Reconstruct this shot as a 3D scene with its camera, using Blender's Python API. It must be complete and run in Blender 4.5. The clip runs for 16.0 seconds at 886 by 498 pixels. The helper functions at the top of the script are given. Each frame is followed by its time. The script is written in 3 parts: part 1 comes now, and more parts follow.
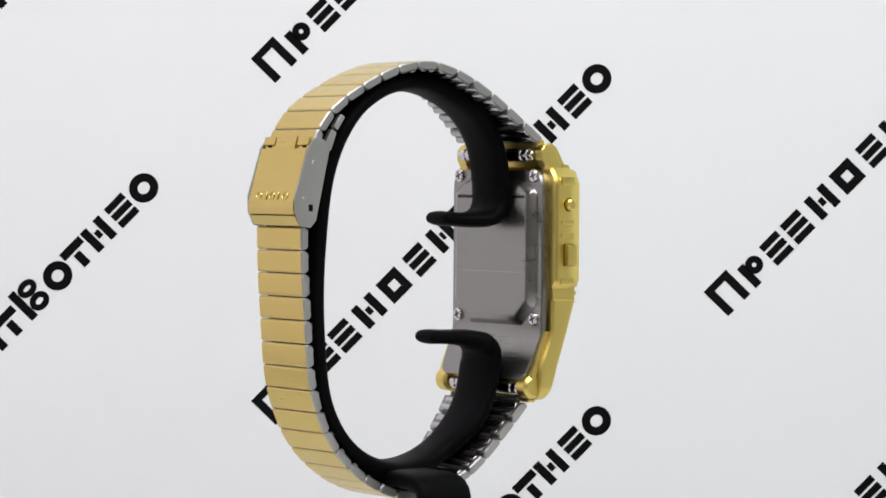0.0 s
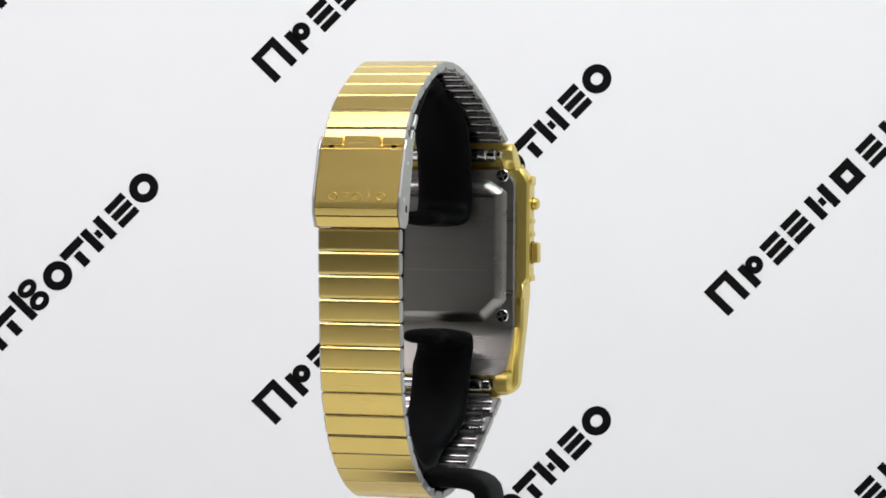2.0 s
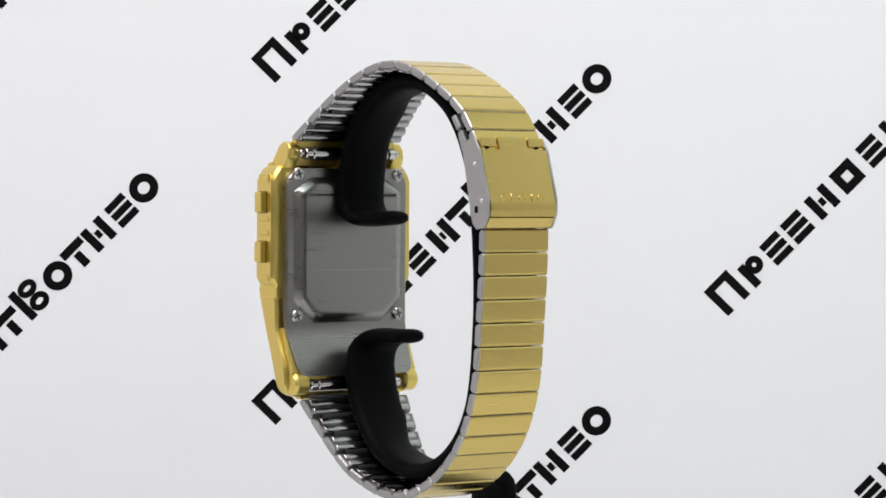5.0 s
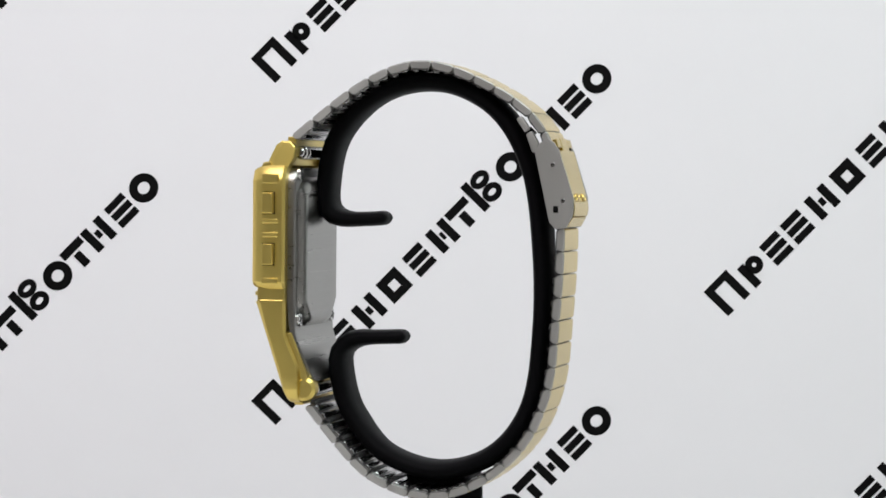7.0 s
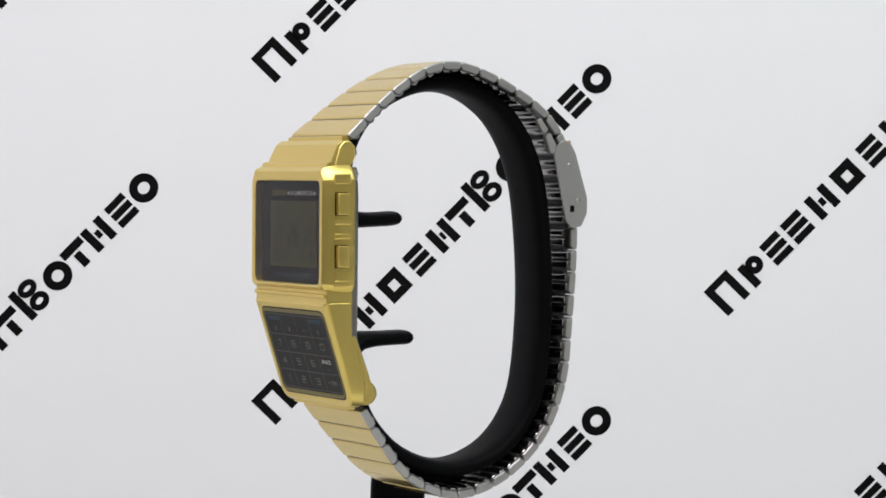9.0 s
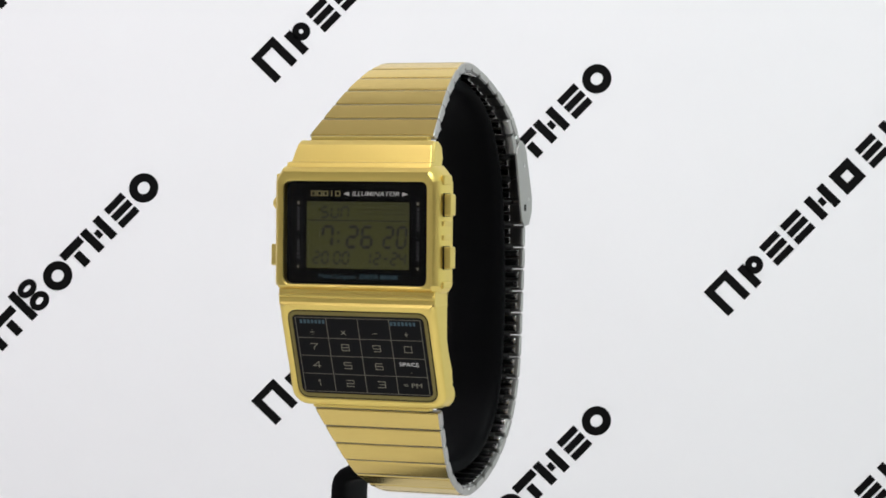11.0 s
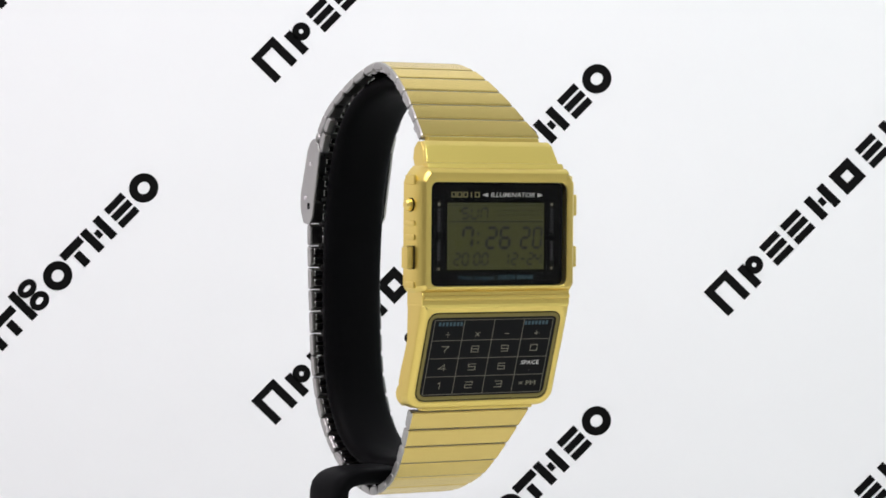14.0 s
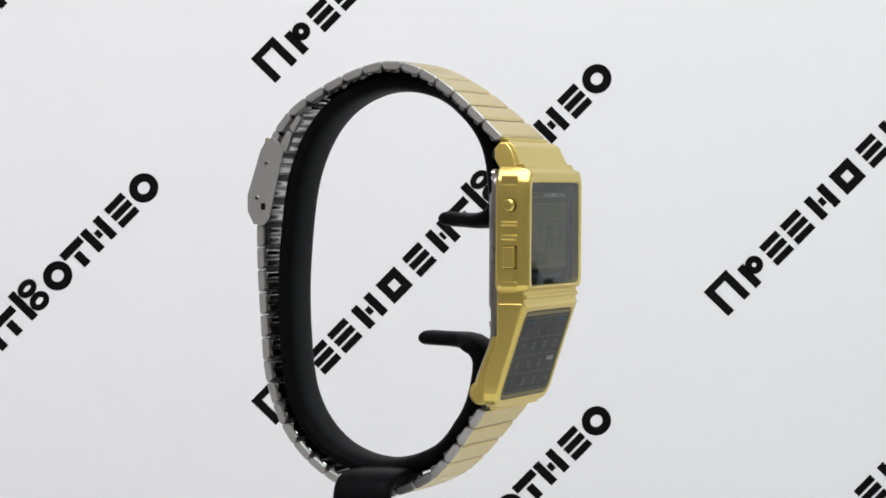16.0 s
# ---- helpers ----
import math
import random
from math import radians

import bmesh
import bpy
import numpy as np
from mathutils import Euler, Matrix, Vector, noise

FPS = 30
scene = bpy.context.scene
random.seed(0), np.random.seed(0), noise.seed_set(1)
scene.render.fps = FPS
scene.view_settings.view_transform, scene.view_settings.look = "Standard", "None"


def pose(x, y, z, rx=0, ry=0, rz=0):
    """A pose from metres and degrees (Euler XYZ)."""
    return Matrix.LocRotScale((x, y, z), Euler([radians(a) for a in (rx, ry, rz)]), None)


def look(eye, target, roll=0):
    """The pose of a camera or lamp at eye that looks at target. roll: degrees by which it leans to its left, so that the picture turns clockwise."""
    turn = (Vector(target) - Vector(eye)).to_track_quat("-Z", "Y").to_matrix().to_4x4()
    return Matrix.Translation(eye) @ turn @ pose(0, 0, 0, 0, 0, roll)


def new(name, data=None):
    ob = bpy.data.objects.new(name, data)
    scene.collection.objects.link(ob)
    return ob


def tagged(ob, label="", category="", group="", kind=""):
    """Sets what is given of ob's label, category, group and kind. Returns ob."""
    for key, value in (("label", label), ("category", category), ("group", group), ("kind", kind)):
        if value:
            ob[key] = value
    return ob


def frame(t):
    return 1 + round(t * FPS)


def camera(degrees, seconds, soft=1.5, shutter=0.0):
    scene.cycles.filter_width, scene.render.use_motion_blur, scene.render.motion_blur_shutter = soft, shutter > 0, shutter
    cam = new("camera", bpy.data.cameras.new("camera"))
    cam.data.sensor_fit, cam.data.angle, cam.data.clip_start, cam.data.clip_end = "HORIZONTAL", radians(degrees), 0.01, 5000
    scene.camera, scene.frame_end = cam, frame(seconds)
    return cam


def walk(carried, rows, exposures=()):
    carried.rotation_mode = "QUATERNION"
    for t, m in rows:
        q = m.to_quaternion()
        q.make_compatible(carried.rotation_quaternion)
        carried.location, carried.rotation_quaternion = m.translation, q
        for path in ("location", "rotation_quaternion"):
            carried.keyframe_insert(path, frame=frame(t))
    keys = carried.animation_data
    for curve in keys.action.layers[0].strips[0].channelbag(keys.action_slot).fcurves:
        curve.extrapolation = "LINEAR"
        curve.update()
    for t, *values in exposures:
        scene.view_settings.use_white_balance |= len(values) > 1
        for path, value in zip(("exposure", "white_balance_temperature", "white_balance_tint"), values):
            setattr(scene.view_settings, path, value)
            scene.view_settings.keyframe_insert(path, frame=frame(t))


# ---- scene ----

# Lengths of the small things are written in millimetres and scaled by MM.
MM = 0.001
LIFT = 110.0      # height of the watch's own origin over the table
CX = 1.1          # the watch sits this far beside the turning axis

# ---- camera ----
cam = camera(15.98, 16.0, soft=1.7)
EYE = pose(0.00512, -0.6036, 0.1264, 90 - 1.229) @ pose(0, 0, 0, 0, 0, 0.455)
walk(cam, [(0.0, EYE), (16.0, EYE)],
     exposures=[(0.0, 0.20), (1.0, 0.34), (1.5, 0.37), (3.0, 0.05), (4.0, 0.23), (6.5, 0.20), (7.5, 0.05), (8.5, 0.07), (9.0, 0.12),
                (11.5, 0.28), (12.5, 0.09), (13.5, 0.32), (14.5, 0.38), (16.0, 0.18)])

# ---- light ----
world = bpy.data.worlds.new("room")
scene.world = world
world.use_nodes = True
world.node_tree.nodes["Background"].inputs[0].default_value = (0.9, 0.95, 1.0, 1)
world.node_tree.nodes["Background"].inputs[1].default_value = 0.02


def area_lamp(name, eye, target, w, h, watts, colour):
    data = bpy.data.lights.new(name, "AREA")
    data.shape, data.size, data.size_y, data.energy, data.color = "RECTANGLE", w, h, watts, colour
    ob = new(name, data)
    ob.matrix_world = look(eye, target)
    return ob


# one front lamp in pink and green halves, imitating lens shading on the backdrop
area_lamp("front_lamp_pink_half", (-0.17, -0.23, 0.64), (-0.04, 0.29, 0.12), 0.33, 0.34, 1.76, (1.0, 0.895, 0.985))
area_lamp("front_lamp_green_half", (0.17, -0.23, 0.64), (0.04, 0.29, 0.12), 0.33, 0.34, 1.76, (0.875, 1.0, 0.98))
# added fill at the side walls, lifting and tinting the backdrop's edges
area_lamp("side_fill_west", (-0.515, 0.15, 0.39), (0, 0.15, 0.39), 0.37, 0.77, 0.34, (1.0, 0.88, 0.98))
area_lamp("side_fill_east", (0.515, 0.15, 0.39), (0, 0.15, 0.39), 0.37, 0.77, 0.38, (0.85, 1.0, 0.95))
# added unseen lamp, brightens the walls that the metal reflects
area_lamp("reflected_room_fill", (0, -1.0, 1.55), (0, -1.3, 0.6), 2.4, 0.7, 30.0, (1.0, 0.97, 0.94))


# ---- materials ----
def material(name, colour, metallic=0.0, roughness=0.5, spread=0.06, scale=400.0, bump=0.0, stretch=(1, 1, 1),
             rough_spread=0.05, specular=0.5):
    """A Principled surface varied at two scales in colour, gloss and relief."""
    m = bpy.data.materials.new(name)
    m.use_nodes = True
    nt = m.node_tree
    b = nt.nodes["Principled BSDF"]
    b.inputs["Metallic"].default_value = metallic
    b.inputs["Specular IOR Level"].default_value = specular
    tc = nt.nodes.new("ShaderNodeTexCoord")
    mp = nt.nodes.new("ShaderNodeMapping")
    mp.inputs["Scale"].default_value = stretch
    nt.links.new(tc.outputs["Object"], mp.inputs["Vector"])
    n1 = nt.nodes.new("ShaderNodeTexNoise")
    n1.inputs["Scale"].default_value, n1.inputs["Detail"].default_value = scale, 4
    n2 = nt.nodes.new("ShaderNodeTexNoise")
    n2.inputs["Scale"].default_value, n2.inputs["Detail"].default_value = scale * 0.12, 2
    for n in (n1, n2):
        nt.links.new(mp.outputs[0], n.inputs["Vector"])
    mix = nt.nodes.new("ShaderNodeMath")
    mix.operation = "ADD"
    nt.links.new(n1.outputs["Fac"], mix.inputs[0])
    nt.links.new(n2.outputs["Fac"], mix.inputs[1])
    info = nt.nodes.new("ShaderNodeObjectInfo")
    add = nt.nodes.new("ShaderNodeMath")
    add.operation, add.inputs[1].default_value = "MULTIPLY_ADD", 0.35
    nt.links.new(info.outputs["Random"], add.inputs[0])
    nt.links.new(mix.outputs[0], add.inputs[2])
    rng = nt.nodes.new("ShaderNodeMapRange")
    rng.inputs["From Min"].default_value, rng.inputs["From Max"].default_value = 0.55, 1.75
    rng.inputs["To Min"].default_value, rng.inputs["To Max"].default_value = 1 - spread, 1 + spread
    nt.links.new(add.outputs[0], rng.inputs["Value"])
    col = nt.nodes.new("ShaderNodeVectorMath")
    col.operation = "SCALE"
    col.inputs[0].default_value = colour
    nt.links.new(rng.outputs[0], col.inputs["Scale"])
    nt.links.new(col.outputs[0], b.inputs["Base Color"])
    rr = nt.nodes.new("ShaderNodeMapRange")
    rr.inputs["From Min"].default_value, rr.inputs["From Max"].default_value = 0.6, 1.4
    rr.inputs["To Min"].default_value, rr.inputs["To Max"].default_value = roughness - rough_spread, roughness + rough_spread
    nt.links.new(mix.outputs[0], rr.inputs["Value"])
    nt.links.new(rr.outputs[0], b.inputs["Roughness"])
    if bump:
        bp = nt.nodes.new("ShaderNodeBump")
        bp.inputs["Strength"].default_value, bp.inputs["Distance"].default_value = bump, 0.0001
        nt.links.new(n1.outputs["Fac"], bp.inputs["Height"])
        nt.links.new(bp.outputs[0], b.inputs["Normal"])
    return m


def pane_material(name, tint, gloss_rough=0.02):
    """Thin clear glass: it lets light straight through and mirrors by Fresnel."""
    m = bpy.data.materials.new(name)
    m.use_nodes = True
    nt = m.node_tree
    nt.nodes.remove(nt.nodes["Principled BSDF"])
    out = nt.nodes["Material Output"]
    tr = nt.nodes.new("ShaderNodeBsdfTransparent")
    tr.inputs[0].default_value = (*tint, 1)
    gl = nt.nodes.new("ShaderNodeBsdfGlossy")
    gl.inputs["Roughness"].default_value = gloss_rough
    fr = nt.nodes.new("ShaderNodeFresnel")
    fr.inputs["IOR"].default_value = 1.28
    mx = nt.nodes.new("ShaderNodeMixShader")
    nt.links.new(fr.outputs[0], mx.inputs[0])
    nt.links.new(tr.outputs[0], mx.inputs[1])
    nt.links.new(gl.outputs[0], mx.inputs[2])
    nt.links.new(mx.outputs[0], out.inputs["Surface"])
    return m


GOLD = material("brushed_gold_plate", (0.67, 0.51, 0.165), 1.0, 0.25, 0.04, 5000, 0.0, (0.02, 1, 1), 0.03)
GOLD_CASE = material("satin_gold_plate", (0.74, 0.575, 0.165), 1.0, 0.34, 0.004, 900, 0.0, rough_spread=0.008)
STEEL = material("brushed_steel", (0.43, 0.425, 0.41), 1.0, 0.46, 0.04, 4000, 0.0, (1, 1, 0.05))
STEEL_BACK = material("satin_steel_back", (0.30, 0.293, 0.276), 1.0, 0.30, 0.05, 5000, 0.0, (0.03, 1, 1))
# same steel, darkened for the shade inside the bracelet near the black holder
STEEL_INNER_SHADED = material("shaded_inner_steel", (0.22, 0.218, 0.213), 1.0, 0.30, 0.03, 700, rough_spread=0.02)
STEEL_RIB = material("folded_inner_steel", (0.46, 0.455, 0.45), 1.0, 0.20, 0.02, 700, rough_spread=0.015)
# steel darkened to stand for shade in link gaps and screw slots
GAP_STEEL = material("shaded_gap_steel", (0.10, 0.10, 0.10), 1.0, 0.5, 0.1, 900)
CHROME = material("polished_steel", (0.62, 0.61, 0.60), 1.0, 0.14, 0.04, 600)
RUBBER = material("black_plastic", (0.003, 0.003, 0.0035), 0.0, 0.5, 0.2, 500, 0.05, specular=0.035)
INK = material("black_ink", (0.005, 0.005, 0.005), 0.0, 0.6, 0.2, 120, specular=0.04)
PAPER = material("white_banner", (0.84, 0.84, 0.85), 0.0, 0.7, 0.012, 30, 0.02, specular=0.2)
WALL = material("white_tent_cloth", (0.45, 0.45, 0.45), 0.0, 0.8, 0.03, 40, 0.05, specular=0.2)
TABLE = material("white_table", (0.60, 0.60, 0.59), 0.0, 0.5, 0.03, 60, 0.02)
ROOM = material("dim_room_wall", (0.06, 0.057, 0.055), 0.0, 0.8, 0.1, 8)
ROOM_UPPER = material("grey_room_wall", (0.66, 0.65, 0.63), 0.0, 0.8, 0.05, 8)
# side walls toned down only to dim what the gold reflects
ROOM_SIDE = material("dimmed_reflected_wall", (0.26, 0.25, 0.235), 0.0, 0.8, 0.06, 8)
FACE = material("black_dial", (0.0012, 0.0012, 0.0015), 0.0, 0.4, 0.2, 300, specular=0.04)
LCD = material("lcd_olive", (0.046, 0.048, 0.006), 0.0, 0.30, 0.04, 250, specular=0.5)
SEGMENT = material("lcd_segment", (0.006, 0.006, 0.003), 0.0, 0.5, 0.1, 250)
PRINT_WHITE = material("white_print", (0.62, 0.62, 0.60), 0.0, 0.6, 0.05, 300)
PRINT_GOLD = material("gold_print", (0.24, 0.21, 0.08), 0.0, 0.5, 0.05, 300)
PRINT_GREY = material("warm_grey_print", (0.20, 0.19, 0.14), 0.0, 0.6, 0.05, 300)
PRINT_LINE = material("brown_grey_print", (0.13, 0.12, 0.09), 0.0, 0.6, 0.05, 300)
PRINT_DIM = material("dim_grey_print", (0.02, 0.02, 0.023), 0.0, 0.6, 0.05, 300)
PRINT_BLUE = material("blue_print", (0.022, 0.062, 0.085), 0.0, 0.6, 0.05, 300)
GLASS = pane_material("clear_glass", (0.90, 0.90, 0.90))
RIM = material("dull_olive_gold", (0.20, 0.165, 0.055), 0.6, 0.45, 0.08, 500, specular=0.2)
KEYFILM = material("smoked_key_film", (0.0025, 0.0025, 0.0035), 0.0, 0.34, 0.15, 300, specular=0.10)


# ---- mesh helpers ----
def part(name, bm, mats, parent=None, label="", smooth=38, shift=True, crisp=True):
    """Links a bmesh, written in millimetres, as one mesh object under a thing or part."""
    if shift:
        for v in bm.verts:
            if v.co.y < -21.0:
                v.co.y = -21.0 + (v.co.y + 21.0) * 0.88   # depth of the case in front of its seam
    bmesh.ops.transform(bm, matrix=Matrix.Scale(MM, 4) @ Matrix.Translation((CX if shift else 0, 0, 0)), verts=bm.verts)
    bmesh.ops.recalc_face_normals(bm, faces=bm.faces)
    me = bpy.data.meshes.new(name)
    bm.to_mesh(me)
    bm.free()
    for m in mats if isinstance(mats, (list, tuple)) else [mats]:
        me.materials.append(m)
    for p in me.polygons:
        p.use_smooth = True
    me.set_sharp_from_angle(angle=radians(smooth))
    ob = new(name, me)
    ob.parent = parent
    if crisp:
        wn = ob.modifiers.new("even_faces", "WEIGHTED_NORMAL")
        wn.keep_sharp, wn.weight = True, 100
    if label:
        tagged(ob, label)
    return ob


def box(bm, x0, x1, y0, y1, z0, z1, bevel=0.0, seg=2, m=Matrix()):
    """A box with bevelled edges added to bm."""
    vs = [bm.verts.new((x, y, z)) for x in (x0, x1) for y in (y0, y1) for z in (z0, z1)]
    q = [(0, 1, 3, 2), (4, 6, 7, 5), (0, 4, 5, 1), (2, 3, 7, 6), (0, 2, 6, 4), (1, 5, 7, 3)]
    fs = [bm.faces.new([vs[i] for i in f]) for f in q]
    geo = set(vs)
    if bevel:
        es = {e for f in fs for e in f.edges}
        r = bmesh.ops.bevel(bm, geom=list(es), offset=bevel, segments=seg, affect="EDGES", profile=0.5)
        geo = {v for f in r["faces"] for v in f.verts} | {v for v in vs if v.is_valid}
    if m != Matrix():
        bmesh.ops.transform(bm, matrix=m, verts=list(geo))
    return bm


def prism(bm, profile, x0, x1, bevel=0.0, seg=2):
    """A (y, z) outline drawn out from x0 to x1, with bevelled edges."""
    a = [bm.verts.new((x0, y, z)) for y, z in profile]
    b = [bm.verts.new((x1, y, z)) for y, z in profile]
    n = len(a)
    fs = [bm.faces.new(a), bm.faces.new(b[::-1])]
    fs += [bm.faces.new((a[i], a[(i + 1) % n], b[(i + 1) % n], b[i])) for i in range(n)]
    if bevel:
        es = {e for f in fs for e in f.edges}
        bmesh.ops.bevel(bm, geom=list(es), offset=bevel, segments=seg, affect="EDGES", profile=0.5, clamp_overlap=True)
    return bm


def outline(hw_top, hw_bot, z_top, z_bot, ct, cb, k=5, n=6, power=1.0):
    """An outline in x and z, symmetric in x: corners cut back by ct and cb = (x, z), rounded (power 1) or straight (0)."""
    pts = []

    def corner(cx, cz, sx, sz, rx, rz, start):
        for i in range(k + 1):
            a = radians(start + 90 * i / k)
            arc = (cx - sx * rx + rx * math.cos(a), cz - sz * rz + rz * math.sin(a))
            f = i / k
            p0 = (cx - sx * rx + rx * round(math.cos(radians(start))), cz - sz * rz + rz * round(math.sin(radians(start))))
            p1 = (cx - sx * rx + rx * round(math.cos(radians(start + 90))), cz - sz * rz + rz * round(math.sin(radians(start + 90))))
            line = (p0[0] + (p1[0] - p0[0]) * f, p0[1] + (p1[1] - p0[1]) * f)
            pts.append(tuple(l + (q - l) * power for l, q in zip(line, arc)))

    def edge():
        pts.append(None)

    corner(hw_top, z_top, 1, 1, *ct, 0)
    edge()
    corner(-hw_top, z_top, -1, 1, *ct, 90)
    edge()
    corner(-hw_bot, z_bot, -1, -1, *cb, 180)
    edge()
    corner(hw_bot, z_bot, 1, -1, *cb, 270)
    edge()
    full = []
    for i, p in enumerate(pts):
        if p is None:
            a, b = pts[i - 1], pts[(i + 1) % len(pts)]
            full += [(a[0] + (b[0] - a[0]) * j / n, a[1] + (b[1] - a[1]) * j / n) for j in range(1, n)]
        else:
            full.append(p)
    return full


def loft(bm, loops, cap=(True, True)):
    """Skins loops of equally many points."""
    rings = [[bm.verts.new(p) for p in loop] for loop in loops]
    n = len(rings[0])
    for a, b in zip(rings, rings[1:]):
        for i in range(n):
            bm.faces.new((a[i], a[(i + 1) % n], b[(i + 1) % n], b[i]))
    if cap[0]:
        bm.faces.new(rings[0][::-1])
    if cap[1]:
        bm.faces.new(rings[-1])
    return bm


def spline(ctrl, step=None, sub=24):
    """Points along a Catmull-Rom curve through ctrl; evenly spaced by step if given."""
    c = [Vector(p) for p in ctrl]
    c = [c[0] * 2 - c[1]] + c + [c[-1] * 2 - c[-2]]
    pts = []
    for i in range(1, len(c) - 2):
        for j in range(sub):
            t = j / sub
            a, b, d, e = c[i - 1], c[i], c[i + 1], c[i + 2]
            pts.append(0.5 * (2 * b + (d - a) * t + (2 * a - 5 * b + 4 * d - e) * t * t + (3 * b - a - 3 * d + e) * t ** 3))
    pts.append(c[-2])
    if not step:
        return pts
    total = sum((b - a).length for a, b in zip(pts, pts[1:]))
    count = round(total / step)
    out, walked, k = [pts[0]], 0.0, 1
    for a, b in zip(pts, pts[1:]):
        seg = (b - a).length
        while k < count and walked + seg >= total * k / count:
            out.append(a + (b - a) * ((total * k / count - walked) / seg))
            k += 1
        walked += seg
    return out + [pts[-1]]


def cylinder(bm, p0, p1, r, n=20, bevel=0.0):
    """A round bar from p0 to p1 with softened rims."""
    p0, p1 = Vector(p0), Vector(p1)
    d = (p1 - p0).normalized()
    u = d.orthogonal().normalized()
    v = d.cross(u)
    b = min(bevel, r * 0.8)
    rows = [(p0, r - b), (p0 + d * b, r), (p1 - d * b, r), (p1, r - b)] if b else [(p0, r), (p1, r)]
    return loft(bm, [[q + (u * math.cos(2 * math.pi * i / n) + v * math.sin(2 * math.pi * i / n)) * s for i in range(n)]
                     for q, s in rows])


def text_part(name, body, size, m, mat, parent, label="", extrude=0.02, align="CENTER", squeeze=1.0, bold=0.0, slant=0.0):
    """Raised lettering in the built-in font, as a mesh, at the pose m (millimetres)."""
    cu = bpy.data.curves.new(name, "FONT")
    cu.body, cu.size, cu.extrude, cu.align_x, cu.align_y, cu.resolution_u = body, size, extrude, align, "CENTER", 2
    cu.offset, cu.shear = bold, slant
    tmp = bpy.data.objects.new(name, cu)
    me = bpy.data.meshes.new_from_object(tmp)
    bpy.data.objects.remove(tmp)
    bm = bmesh.new()
    bm.from_mesh(me)
    bmesh.ops.transform(bm, matrix=m @ Matrix.Diagonal((squeeze, 1, 1, 1)), verts=bm.verts)
    return part(name, bm, mat, parent, label)


def facing(x, y, z, tilt=0.0):
    """A pose whose face looks along -y, leaning back by tilt degrees."""
    return Matrix.Translation((x, y, z)) @ Matrix.Rotation(radians(90 - tilt), 4, "X")


# ---- the enclosure ----
def slab(name, x0, x1, y0, y1, z0, z1, mat, label, category):
    bm = bmesh.new()
    box(bm, x0, x1, y0, y1, z0, z1)
    ob = part(name, bm, mat, shift=False)
    return tagged(ob, label, category, kind="structure")


slab("floor", -520, 520, -460, 340, -20, 0, TABLE, "plain white table top under the stand", "table")
slab("floor_room", -1600, 1600, -1700, -460, -720, -700, ROOM, "dim floor of the room behind the camera", "floor")
backdrop = slab("backdrop", -520, 520, 440, 450, 0, 780, PAPER, "white banner with black diagonal printed wordmarks", "backdrop")
backdrop.location.y = -0.11
slab("wall_west", -530, -520, -460, 340, 0, 780, WALL, "plain white cloth side wall", "wall")
slab("wall_east", 520, 530, -460, 340, 0, 780, WALL, "plain white cloth side wall", "wall")
slab("ceiling", -530, 530, -460, 340, 780, 790, WALL, "plain white cloth ceiling", "ceiling")
# unseen surround behind the camera; its bright and dark areas shape the reflections
slab("wall_south", -1600, 1600, -1710, -1700, 220, 1600, ROOM_UPPER, "plain grey wall of the room behind the camera", "wall")
slab("wall_south_low", -1600, 1600, -1706, -1690, -720, 220, ROOM, "unseen dark wall behind the camera that darkens reflections", "wall")
slab("ceiling_room", -1600, 1600, -1710, -470, 1600, 1610, ROOM_UPPER, "plain grey ceiling of the room behind the camera", "ceiling")
slab("wall_room_west", -1610, -1600, -1710, -470, -720, 1600, ROOM_SIDE, "unseen brown-grey side wall that dims reflections", "wall")
slab("wall_room_east", 1600, 1610, -1710, -470, -720, 1600, ROOM_SIDE, "unseen brown-grey side wall that dims reflections", "wall")


def flat_bar(bm, u0, u1, v0, v1):
    box(bm, u0, u1, v0, v1, -0.05, 0.05)


def flat_ring(bm, cu, cv, ru, rv, s):
    """A flat oval ring of stroke s round cu, cv."""
    n = 36
    pts = [(math.cos(2 * math.pi * i / n), math.sin(2 * math.pi * i / n)) for i in range(n)]
    loops = [[(cu + (ru - d) * x, cv + (rv - d) * y, z) for x, y in pts] for d, z in ((s, -0.05), (0, -0.05), (0, 0.05), (s, 0.05))]
    loft(bm, loops + [loops[0]], (False, False))


